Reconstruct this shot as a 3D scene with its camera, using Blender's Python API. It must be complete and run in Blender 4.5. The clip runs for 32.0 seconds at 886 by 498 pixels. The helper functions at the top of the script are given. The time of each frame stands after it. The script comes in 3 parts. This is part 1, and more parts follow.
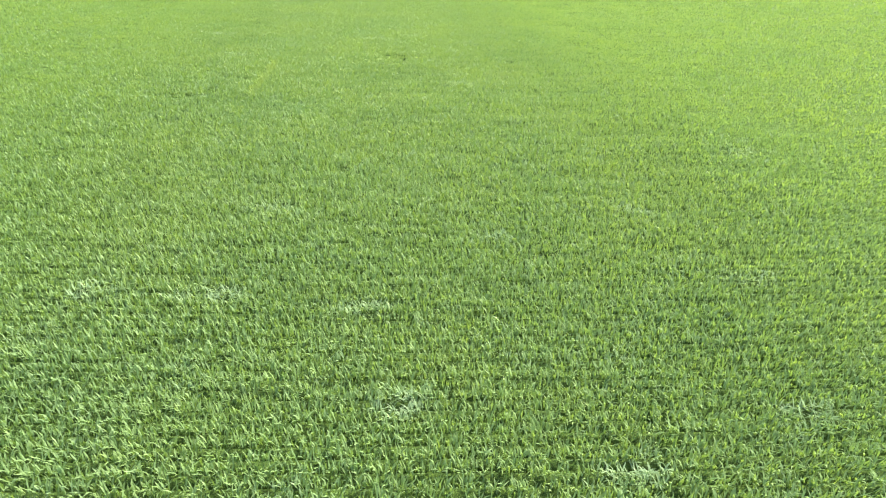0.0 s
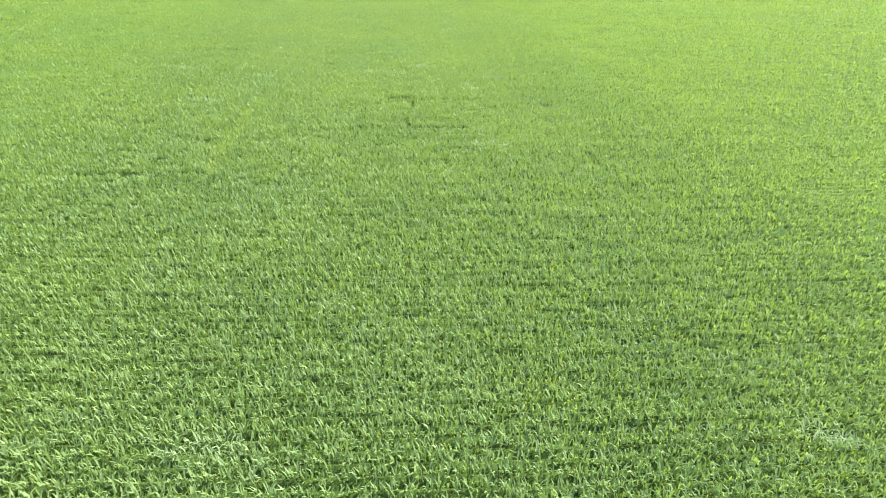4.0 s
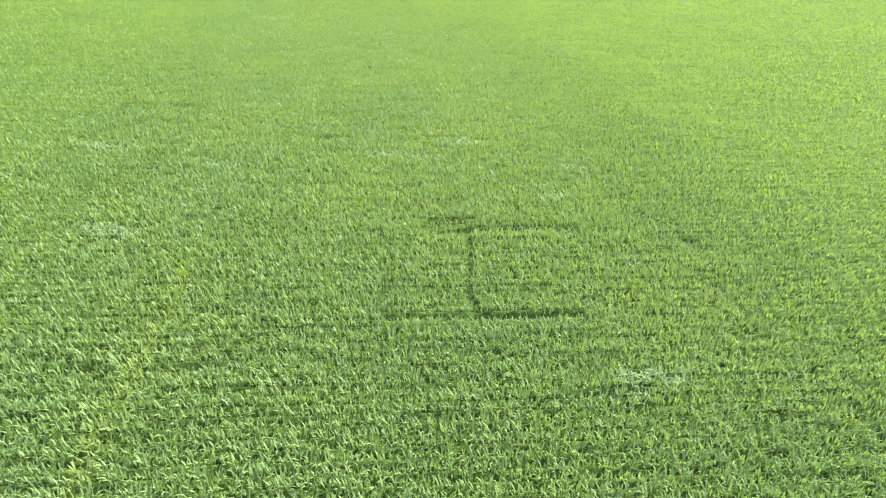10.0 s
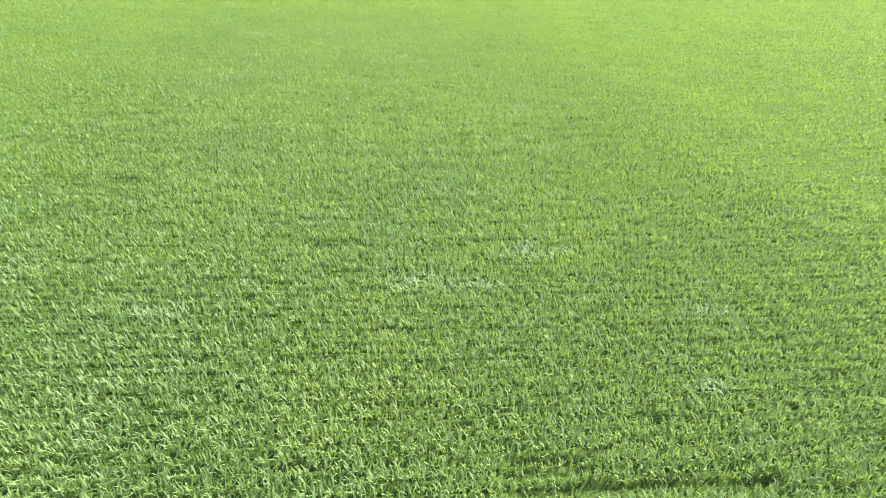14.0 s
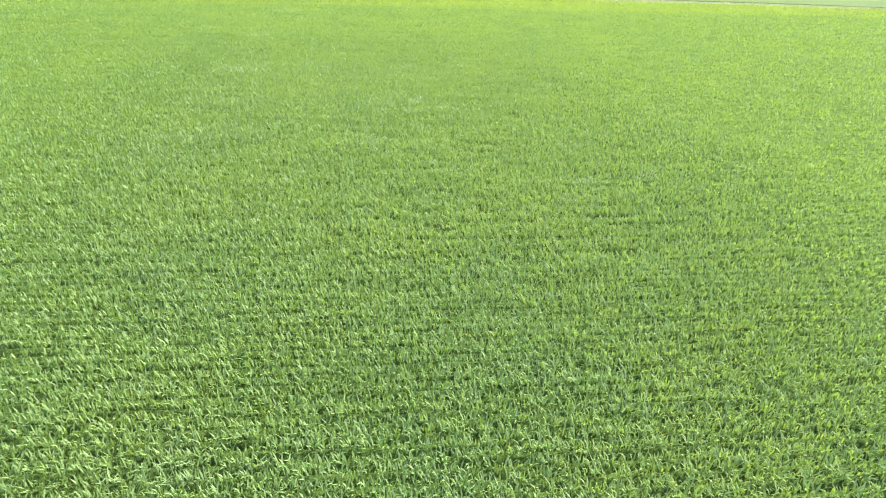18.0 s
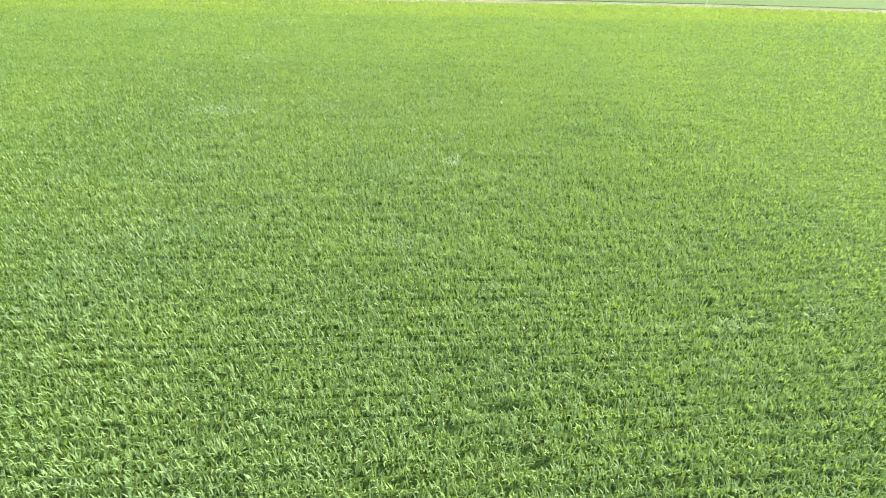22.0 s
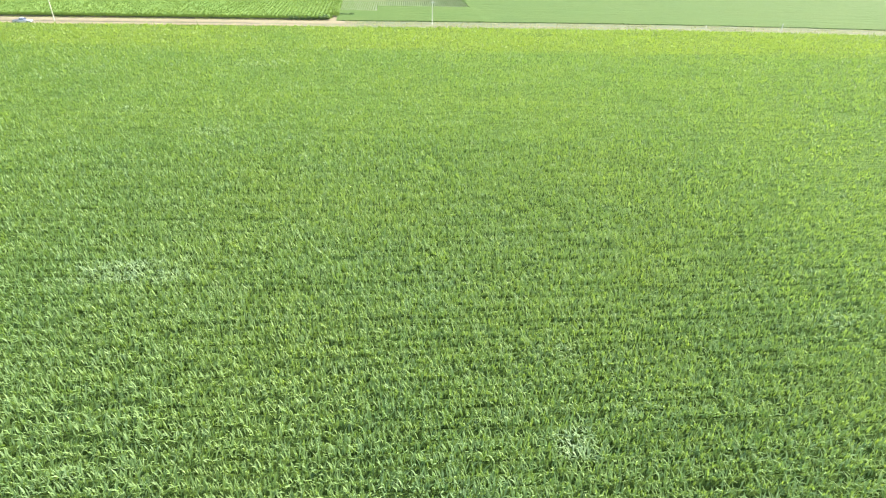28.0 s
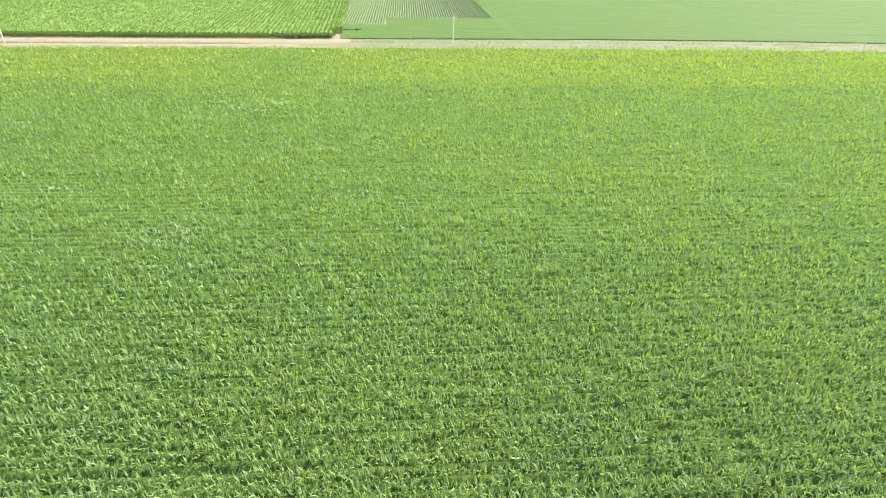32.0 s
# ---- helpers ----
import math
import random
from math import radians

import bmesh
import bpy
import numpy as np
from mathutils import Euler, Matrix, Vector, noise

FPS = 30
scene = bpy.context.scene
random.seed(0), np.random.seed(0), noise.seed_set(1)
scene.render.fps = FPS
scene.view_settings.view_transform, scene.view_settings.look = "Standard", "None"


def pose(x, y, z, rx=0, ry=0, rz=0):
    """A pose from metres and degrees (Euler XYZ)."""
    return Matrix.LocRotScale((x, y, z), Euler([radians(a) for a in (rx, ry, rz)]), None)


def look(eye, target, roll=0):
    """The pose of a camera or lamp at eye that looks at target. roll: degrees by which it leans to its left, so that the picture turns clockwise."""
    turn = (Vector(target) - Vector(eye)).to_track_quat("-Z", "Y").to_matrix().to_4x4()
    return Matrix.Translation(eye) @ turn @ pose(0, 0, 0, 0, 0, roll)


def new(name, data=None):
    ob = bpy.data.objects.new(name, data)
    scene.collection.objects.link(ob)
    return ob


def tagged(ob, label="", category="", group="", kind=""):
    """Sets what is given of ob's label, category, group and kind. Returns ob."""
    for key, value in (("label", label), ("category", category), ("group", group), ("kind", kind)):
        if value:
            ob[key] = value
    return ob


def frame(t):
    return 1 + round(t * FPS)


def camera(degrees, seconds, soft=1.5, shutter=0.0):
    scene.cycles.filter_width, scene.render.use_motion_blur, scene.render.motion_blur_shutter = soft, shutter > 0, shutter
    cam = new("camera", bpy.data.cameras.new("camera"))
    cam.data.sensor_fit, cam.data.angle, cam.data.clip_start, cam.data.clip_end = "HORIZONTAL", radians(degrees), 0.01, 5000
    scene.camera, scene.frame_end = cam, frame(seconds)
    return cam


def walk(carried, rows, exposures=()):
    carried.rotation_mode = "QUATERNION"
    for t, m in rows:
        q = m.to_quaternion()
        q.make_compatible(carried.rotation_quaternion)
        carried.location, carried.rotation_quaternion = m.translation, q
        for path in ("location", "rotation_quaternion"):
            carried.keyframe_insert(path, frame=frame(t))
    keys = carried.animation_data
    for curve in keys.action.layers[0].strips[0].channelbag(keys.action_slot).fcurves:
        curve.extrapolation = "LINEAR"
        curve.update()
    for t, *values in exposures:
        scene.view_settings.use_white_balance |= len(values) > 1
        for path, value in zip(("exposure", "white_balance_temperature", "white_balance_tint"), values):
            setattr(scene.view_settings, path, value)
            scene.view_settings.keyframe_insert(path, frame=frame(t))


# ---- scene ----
import functools

cam = camera(76.2, 32.0, soft=1.15)
# seconds, x, y, z, and the turns about x, y and z
PATH = [
    (0, 0.008, 0.007, 30.079, 59.672, 1.510, -4.457),
    (1, -0.175, 8.079, 30.419, 59.503, 1.151, -4.223),
    (2, -0.538, 16.224, 30.779, 59.411, 0.880, -4.139),
    (3, -1.206, 24.501, 31.149, 59.452, 0.772, -4.311),
    (4, -2.086, 32.900, 31.394, 59.589, 0.844, -4.655),
    (5, -3.038, 41.397, 31.360, 59.760, 1.096, -5.047),
    (6, -4.027, 49.946, 31.143, 59.854, 1.425, -5.386),
    (7, -5.128, 58.488, 31.081, 59.720, 1.626, -5.602),
    (8, -6.313, 67.036, 31.313, 59.409, 1.656, -5.733),
    (9, -7.448, 75.680, 31.771, 59.171, 1.633, -5.930),
    (10, -8.424, 84.481, 32.346, 59.182, 1.657, -6.280),
    (11, -9.257, 93.362, 32.803, 59.279, 1.722, -6.614),
    (12, -9.991, 102.212, 32.884, 59.225, 1.799, -6.707),
    (13, -10.711, 110.946, 32.560, 59.027, 1.885, -6.590),
    (14, -11.534, 119.501, 32.032, 58.934, 2.003, -6.547),
    (15, -12.570, 127.818, 31.508, 59.191, 2.0960, -6.856),
    (16, -13.690, 135.952, 31.163, 59.678, 2.1630, -7.397),
    (17, -14.539, 144.061, 31.136, 59.925, 2.1420, -7.672),
    (18, -15.079, 152.189, 31.388, 59.807, 2.1040, -7.562),
    (19, -15.600, 160.262, 31.706, 59.555, 2.0570, -7.344),
    (20, -16.314, 168.229, 31.920, 59.374, 2.0240, -7.246),
    (21, -17.079, 176.141, 32.057, 59.282, 1.9900, -7.232),
    (22, -17.658, 184.078, 32.197, 59.255, 1.9260, -7.201),
    (23, -17.900, 192.112, 32.395, 59.271, 1.8340, -7.083),
    (24, -17.973, 200.283, 32.615, 59.316, 1.7830, -6.941),
    (25, -18.130, 208.624, 32.800, 59.377, 1.7460, -6.873),
    (26, -18.611, 217.164, 32.896, 59.444, 1.7840, -6.967),
    (27, -19.401, 225.863, 32.943, 59.480, 1.8470, -7.176),
    (28, -20.237, 234.611, 33.069, 59.435, 1.908, -7.317),
    (29, -20.979, 243.384, 33.288, 59.318, 1.889, -7.329),
    (30, -21.625, 252.239, 33.496, 59.202, 1.841, -7.277),
    (31, -22.195, 261.183, 33.652, 59.117, 1.772, -7.201),
    (32, -22.728, 270.174, 33.780, 59.048, 1.692, -7.113),
]
walk(cam, [(t, pose(x, y, z, 0, 0, rz) @ pose(0, 0, 0, rx, 0, 0) @ pose(0, 0, 0, 0, 0, ry)) for t, x, y, z, rx, ry, rz in PATH],
     exposures=[(0, 1.63), (6, 1.70), (18, 1.72), (27, 1.63), (32, 1.57)])

# ---- light: a high sun ahead and to the right, thin haze ----
SUN_AZ, SUN_EL = 62.0, 52.0
world = bpy.data.worlds.new("sky")
scene.world = world
world.use_nodes = True
wn = world.node_tree.nodes
sky = wn.new("ShaderNodeTexSky")
sky.sky_type, sky.sun_disc = "NISHITA", False
sky.sun_elevation, sky.sun_rotation = radians(SUN_EL), radians(SUN_AZ)
sky.dust_density, sky.air_density = 3.0, 1.0
world.node_tree.links.new(sky.outputs[0], wn["Background"].inputs[0])
wn["Background"].inputs[1].default_value = 0.2
sun = new("sun", bpy.data.lights.new("sun", "SUN"))
sun.data.energy, sun.data.angle, sun.data.color = 4.4, radians(4.0), (1.0, 0.93, 0.80)
az, el = radians(SUN_AZ), radians(SUN_EL)
sun.matrix_world = look((0, 0, 0), (-math.sin(az) * math.cos(el), -math.cos(az) * math.cos(el), -math.sin(el)))

# ---- materials ----


class Nodes:
    """A node material in the making."""

    def __init__(self, name):
        self.mat = bpy.data.materials.new(name)
        self.mat.use_nodes = True
        self.t = self.mat.node_tree
        self.bsdf = self.t.nodes["Principled BSDF"]
        self.out = self.t.nodes["Material Output"]

    def add(self, kind, **ins):
        n = self.t.nodes.new("ShaderNode" + kind)
        for k, v in ins.items():
            self.put(n.inputs[k.replace("_", " ")], v)
        return n

    def put(self, socket, v):
        if isinstance(v, bpy.types.NodeSocket):
            self.t.links.new(v, socket)
        else:
            socket.default_value = v

    def place(self):
        return self.add("NewGeometry").outputs["Position"]

    def noise(self, scale, detail=3.0, rough=0.55, where=None):
        n = self.add("TexNoise", Vector=where or self.place(), Scale=scale, Detail=detail, Roughness=rough)
        return n.outputs["Fac"]

    def span(self, v, a, b, c=0.0, d=1.0):
        n = self.add("MapRange", Value=v)
        for i, x in zip((1, 2, 3, 4), (a, b, c, d)):
            n.inputs[i].default_value = x
        return n.outputs[0]

    def mix(self, fac, a, b, blend="MIX"):
        n = self.t.nodes.new("ShaderNodeMix")
        n.data_type, n.blend_type = "RGBA", blend
        for i, v in ((0, fac), (6, a), (7, b)):
            self.put(n.inputs[i], v if isinstance(v, (bpy.types.NodeSocket, float)) else (*v, 1.0))
        return n.outputs[2]

    def bump(self, v, strength, dist):
        n = self.add("Bump", Height=v, Strength=strength, Distance=dist)
        self.t.links.new(n.outputs[0], self.bsdf.inputs["Normal"])

    def attr(self, name):
        n = self.t.nodes.new("ShaderNodeAttribute")
        n.attribute_name = name
        return n.outputs["Fac"]


def leaf_material(name, green, yellow, pale, through_=0.46, gloss=0.6, mottled=0.0, passing=(1.07, 1.07, 0.38)):
    """Living leaves: hue drifts over the field, each blade a little its own, light passes through.
    The "ripe" of each corner is 0 for green, up to 1 for yellow and down to -1 for wind-laid leaves, their sheen
    painted pale."""
    m = Nodes(name)
    drift = m.span(m.noise(0.045, 4.0), 0.36, 0.66)
    long = m.add("VectorMath", Vector=m.place())
    long.operation = "MULTIPLY"
    long.inputs[1].default_value = (0.45, 1.0, 1.0)
    patch = m.noise(0.5, 4.0, 0.62, long.outputs[0])
    ripe = m.attr("ripe")
    own = m.add("NewGeometry").outputs["Random Per Island"]
    c = m.mix(m.span(drift, 0, 1, 0, 0.4), green, yellow)
    c = m.mix(m.span(patch, 0.56, 0.7, 0, 0.42), c, yellow)
    c = m.mix(m.span(patch, 0.44, 0.32, 0, 0.5), c, pale)
    c = m.mix(m.span(ripe, 0, 1), c, yellow)
    # The pale colour stands for the sky sheen on laid-over leaves.
    c = m.mix(m.span(ripe, 0, -1), c, pale)
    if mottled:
        # Sunlit canopy painted in as a lighter colour away from the camera path.
        c = m.mix(m.span(m.attr("lit_canopy"), 0, 1, 0, 0.55), c, m.mix(m.span(ripe, 0, 1), (0.13, 0.218, 0.045), (0.19, 0.265, 0.05)))
        # Dark flecks paint shaded gaps between leaves into the mass.
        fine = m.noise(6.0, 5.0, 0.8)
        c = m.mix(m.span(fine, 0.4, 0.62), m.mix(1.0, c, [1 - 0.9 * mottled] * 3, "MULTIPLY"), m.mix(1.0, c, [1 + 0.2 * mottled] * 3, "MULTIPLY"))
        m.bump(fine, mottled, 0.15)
    else:
        c = m.mix(own, m.mix(1.0, c, (0.81, 0.84, 0.83), "MULTIPLY"), m.mix(1.0, c, (1.19, 1.17, 1.15), "MULTIPLY"))
    m.put(m.bsdf.inputs["Base Color"], c)
    m.put(m.bsdf.inputs["Roughness"], gloss)
    m.put(m.bsdf.inputs["Specular IOR Level"], 0.1 if mottled else 0.35)
    tr = m.add("BsdfTranslucent", Color=m.mix(1.0, c, passing, "MULTIPLY"))
    both = m.t.nodes.new("ShaderNodeMixShader")
    both.inputs[0].default_value = through_
    m.t.links.new(m.bsdf.outputs[0], both.inputs[1])
    m.t.links.new(tr.outputs[0], both.inputs[2])
    m.t.links.new(both.outputs[0], m.out.inputs[0])
    return m.mat


def plain(name, colour, rough, metal=0.0, grain=0.15, scale=8.0):
    m = Nodes(name)
    n = m.noise(scale, 5.0)
    c = m.mix(n, [v * (1 - grain) for v in colour], [v * (1 + grain) for v in colour])
    m.put(m.bsdf.inputs["Base Color"], c)
    m.put(m.bsdf.inputs["Roughness"], rough)
    m.put(m.bsdf.inputs["Metallic"], metal)
    m.bump(n, 0.15, 0.01)
    return m.mat


def soil_material(name, pale, dark, green, cover):
    m = Nodes(name)
    big, fine = m.noise(0.25, 5.0), m.noise(3.0, 6.0, 0.65)
    c = m.mix(m.span(big, 0.35, 0.65), dark, pale)
    c = m.mix(m.span(fine, 0.3, 0.7, 0, 0.5), c, [v * 0.7 for v in pale])
    c = m.mix(m.span(m.noise(0.6, 5.0, 0.7), 0.62 - cover * 0.4, 0.72 - cover * 0.4), c, green)
    m.put(m.bsdf.inputs["Base Color"], c)
    m.put(m.bsdf.inputs["Roughness"], 0.95)
    m.bump(fine, 0.5, 0.04)
    return m.mat


MAIZE = leaf_material("maize_leaf", (0.169, 0.264, 0.102), (0.224, 0.31, 0.088), (0.215, 0.31, 0.165), 0.43)
TALL = leaf_material("tall_crop_leaf", (0.128, 0.206, 0.075), (0.152, 0.224, 0.07), (0.14, 0.212, 0.09), 0.28)
# Dark greens paint in the shade deep between the maize rows.
UNDER = leaf_material("shaded_lower_maize_leaves", (0.07, 0.125, 0.026), (0.09, 0.145, 0.03), (0.075, 0.125, 0.032), 0.2, 0.9, 0.72)
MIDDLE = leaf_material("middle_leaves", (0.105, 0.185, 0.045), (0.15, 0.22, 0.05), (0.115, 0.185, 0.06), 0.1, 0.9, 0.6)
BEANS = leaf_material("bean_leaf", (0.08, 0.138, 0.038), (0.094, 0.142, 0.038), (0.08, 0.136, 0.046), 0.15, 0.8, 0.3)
VERGE = leaf_material("verge_grass", (0.17, 0.225, 0.075), (0.27, 0.25, 0.11), (0.16, 0.21, 0.08), 0.25, 0.6)
SHRUB = leaf_material("shrub_leaf", (0.05, 0.10, 0.025), (0.08, 0.13, 0.03), (0.05, 0.10, 0.04), 0.2, 0.5)
SOIL = soil_material("field_soil", (0.062, 0.05, 0.034), (0.042, 0.034, 0.024), (0.04, 0.06, 0.022), 0.4)
DIRT = soil_material("sandy_road", (0.134, 0.114, 0.062), (0.102, 0.087, 0.046), (0.088, 0.102, 0.04), 0.42)
RUT = soil_material("packed_wheel_track", (0.17, 0.145, 0.08), (0.135, 0.114, 0.062), (0.108, 0.105, 0.05), 0.15)
GRASSY = soil_material("overgrown_road", (0.088, 0.094, 0.049), (0.08, 0.09, 0.044), (0.076, 0.1, 0.041), 0.75)
EARTH = soil_material("damp_earth", (0.075, 0.06, 0.036), (0.055, 0.044, 0.027), (0.06, 0.075, 0.03), 0.3)
PALE = soil_material("pale_soil", (0.112, 0.132, 0.07), (0.094, 0.115, 0.056), (0.095, 0.132, 0.055), 0.5)
CONCRETE = plain("pale_concrete", (0.56, 0.55, 0.42), 0.85, 0, 0.15, 3.0)
STEEL = plain("galvanised_steel", (0.45, 0.46, 0.47), 0.45, 0.9, 0.1)
CERAMIC = plain("brown_ceramic", (0.16, 0.08, 0.05), 0.25, 0, 0.1)
CABLE = plain("dark_cable", (0.012, 0.012, 0.012), 0.9)
PAINT = plain("silver_paint", (0.55, 0.57, 0.60), 0.3, 0.5, 0.05)
DARKPAINT = plain("dark_plastic", (0.03, 0.03, 0.035), 0.6)
RUBBER = plain("tyre_rubber", (0.02, 0.02, 0.02), 0.9)
GLASS = plain("tinted_glass", (0.02, 0.025, 0.03), 0.08)
RED = plain("red_lamp", (0.4, 0.02, 0.02), 0.3)
LAMPGLASS = plain("clear_lamp", (0.7, 0.7, 0.68), 0.15)
WHITE = plain("white_paint", (0.5, 0.5, 0.42), 0.8)
BARK = plain("bark", (0.12, 0.09, 0.06), 0.95)

# ---- helpers for meshes ----
rng = np.random.default_rng(7)


def mesh_from(name, verts, quads=None, tris=None, ripe=None, lit_canopy=None):
    """A mesh from arrays of corners and faces, with the ripeness of each corner."""
    me = bpy.data.meshes.new(name)
    quads = np.zeros((0, 4), np.int32) if quads is None else np.asarray(quads, np.int32)
    tris = np.zeros((0, 3), np.int32) if tris is None else np.asarray(tris, np.int32)
    loops = np.concatenate([quads.ravel(), tris.ravel()])
    sizes = np.concatenate([np.full(len(quads), 4), np.full(len(tris), 3)])
    starts = np.concatenate([[0], np.cumsum(sizes)[:-1]]).astype(np.int32)
    me.vertices.add(len(verts))
    me.vertices.foreach_set("co", np.asarray(verts, np.float32).ravel())
    me.loops.add(len(loops))
    me.loops.foreach_set("vertex_index", loops.astype(np.int32))
    me.polygons.add(len(sizes))
    me.polygons.foreach_set("loop_start", starts)
    if ripe is not None:
        me.attributes.new("ripe", "FLOAT", "POINT").data.foreach_set("value", np.asarray(ripe, np.float32))
    if lit_canopy is not None:
        me.attributes.new("lit_canopy", "FLOAT", "POINT").data.foreach_set("value", np.asarray(lit_canopy, np.float32))
    me.update(calc_edges=True)
    return me


@functools.lru_cache(None)
def grid_of(seed):
    return np.random.default_rng(seed).random((256, 256))


def drift(x, y, size, seed):
    """Smooth random values from 0 to 1 over the ground, of that grain in metres."""
    g = grid_of(seed)
    u, v = np.asarray(x) / size + 1000, np.asarray(y) / size + 1000
    i, j = np.floor(u).astype(int), np.floor(v).astype(int)
    a, b = u - i, v - j
    a, b = a * a * (3 - 2 * a), b * b * (3 - 2 * b)
    i, j, k, l = i % 256, j % 256, (i + 1) % 256, (j + 1) % 256
    return (g[i, j] * (1 - a) + g[k, j] * a) * (1 - b) + (g[i, l] * (1 - a) + g[k, l] * a) * b


def blades(x, y, z, length, width, rise, heading, ripe, shape="blade"):
    """Leaves that rise from their base, then arch over along their heading. Arrays in, arrays of corners and faces out.
    leaf: broad from the base to the bend, then a point; blade: pointed at both ends; spike: one straight taper."""
    n = len(x)
    c, s = np.cos(heading), np.sin(heading)
    bend = rise - rng.uniform(0.05, 0.8, n)
    if shape == "leaf":
        h1, v1 = 0.5 * length * np.cos(rise), 0.55 * length * np.sin(rise)
        h2, v2 = h1 + 0.5 * length * np.cos(bend), v1 + 0.5 * length * np.sin(bend)
        rings = ((0, 0, 0.3), (0, 0, -0.3), (h1, v1, 0.5), (h1, v1, -0.5), (h2, v2, 0))
        quads, tris = [[0, 1, 3, 2]], [[2, 3, 4]]
    elif shape == "blade":
        h1, v1 = 0.30 * length * np.cos(rise), 0.55 * length * np.sin(rise)
        h2, v2 = h1 + 0.5 * length * np.cos(bend), v1 + 0.5 * length * np.sin(bend)
        rings = ((0, 0, 0), (h1, v1, 0.5), (h1, v1, -0.5), (h2, v2, 0))
        quads, tris = [], [[0, 2, 1], [1, 2, 3]]
    else:
        rings = ((0, 0, 0.5), (0, 0, -0.5), (0.85 * length * np.cos(rise), 0.85 * length * np.sin(rise), 0))
        quads, tris = [], [[0, 1, 2]]
    m = len(rings)
    p = np.zeros((n, m, 3))
    for k, (h, v, f) in enumerate(rings):
        p[:, k, 0] = x + h * c - f * width * s
        p[:, k, 1] = y + h * s + f * width * c
        p[:, k, 2] = z + v
    base = np.arange(n)[:, None] * m
    faces = [np.concatenate([base + np.array(f) for f in fs]) if fs else np.zeros((0, w), np.int64) for fs, w in ((quads, 4), (tris, 3))]
    return p.reshape(-1, 3), faces[0], faces[1], np.repeat(ripe, m)


def join(sets):
    """Several results of blades() as one."""
    verts, quads, tris, ripes, at = [], [], [], [], 0
    for v, q, t, r in sets:
        verts.append(v), quads.append(q + at), tris.append(t + at), ripes.append(r)
        at += len(v)
    return np.concatenate(verts), np.concatenate(quads), np.concatenate(tris), np.concatenate(ripes)


def part(name, bm, material, parent, label=""):
    """Links a bmesh as one mesh object under a thing or a part."""
    me = bpy.data.meshes.new(name)
    bm.to_mesh(me)
    bm.free()
    me.materials.append(material)
    ob = new(name, me)
    ob.parent = parent
    return tagged(ob, label)


def block(size, at=(0, 0, 0), bevel=0.0, taper=1.0):
    """A bmesh block of that size with its base centre at `at`, its edges rounded and its top narrowed."""
    bm = bmesh.new()
    bmesh.ops.create_cube(bm, size=1.0)
    for v in bm.verts:
        k = taper if v.co.z > 0 else 1.0
        v.co = Vector((v.co.x * size[0] * k + at[0], v.co.y * size[1] * k + at[1], (v.co.z + 0.5) * size[2] + at[2]))
    if bevel:
        bmesh.ops.bevel(bm, geom=bm.edges[:], offset=bevel, segments=2, affect="EDGES")
    return bm


def rod(r0, r1, height, at=(0, 0, 0), sides=14, turn=None):
    """A bmesh rod, tapered from r0 to r1, standing at `at`, then turned about that place."""
    bm = bmesh.new()
    bmesh.ops.create_cone(bm, cap_ends=True, segments=sides, radius1=r0, radius2=r1, depth=height)
    bmesh.ops.translate(bm, verts=bm.verts, vec=(0, 0, height / 2))
    if turn is not None:
        bmesh.ops.transform(bm, matrix=turn, verts=bm.verts)
    bmesh.ops.translate(bm, verts=bm.verts, vec=at)
    return bm


def thing(name, at, label, category, group="", kind=""):
    ob = new(name)
    ob.location = at
    return tagged(ob, label, category, group, kind)


# ---- the plan ----
ROW = 1.02              # between the maize rows, which run along x
PHASE = 0.36            # where the first row lies
SLOPE = 0.035           # by how much the rows run out of square with the road
EDGE = 431.8            # where the maize ends at the road
ROAD = (433.0, 450.0)   # the dirt road with its verges
CORNER = -34.0          # where the tall crop beyond the road meets the low one



def swing(x):
    """The road bends a little towards the maize in the east."""
    return -0.0004 * np.maximum(np.asarray(x, float) - 40.0, 0.0) ** 2


# ---- ground and road ----
ground = new("ground", mesh_from("ground", [(-2500, -2500, 0), (2500, -2500, 0), (2500, 2500, 0), (-2500, 2500, 0)], quads=[[0, 1, 2, 3]]))
ground.data.materials.append(SOIL)
tagged(ground, "brown field soil with thin weeds", "ground", kind="structure")


def strip(name, x0, x1, y0, y1, z, material, label, category, step=2.0, rows=6, wobble=0.5, hump=0.05):
    """A long strip of ground with uneven edges and a slightly humped surface."""
    xs, k = np.arange(x0, x1 + step, step), np.linspace(0, 1, rows)
    X, K = np.meshgrid(xs, k, indexing="ij")
    lo = y0 + wobble * (drift(xs, xs * 0, 5, 31) - 0.5) * 2
    hi = y1 + wobble * (drift(xs, xs * 0 + 50, 5, 32) - 0.5) * 2
    Y = lo[:, None] * (1 - K) + hi[:, None] * K + swing(X)
    Zs = z + hump * np.sin(np.pi * K) * (0.4 + drift(X, Y, 3, 33))
    idx = np.arange(X.size).reshape(X.shape)
    q = np.stack([idx[:-1, :-1], idx[1:, :-1], idx[1:, 1:], idx[:-1, 1:]], -1).reshape(-1, 4)
    ob = new(name, mesh_from(name, np.stack([X, Y, Zs], -1).reshape(-1, 3), quads=q))
    ob.data.materials.append(material)
    return tagged(ob, label, category, kind="structure")


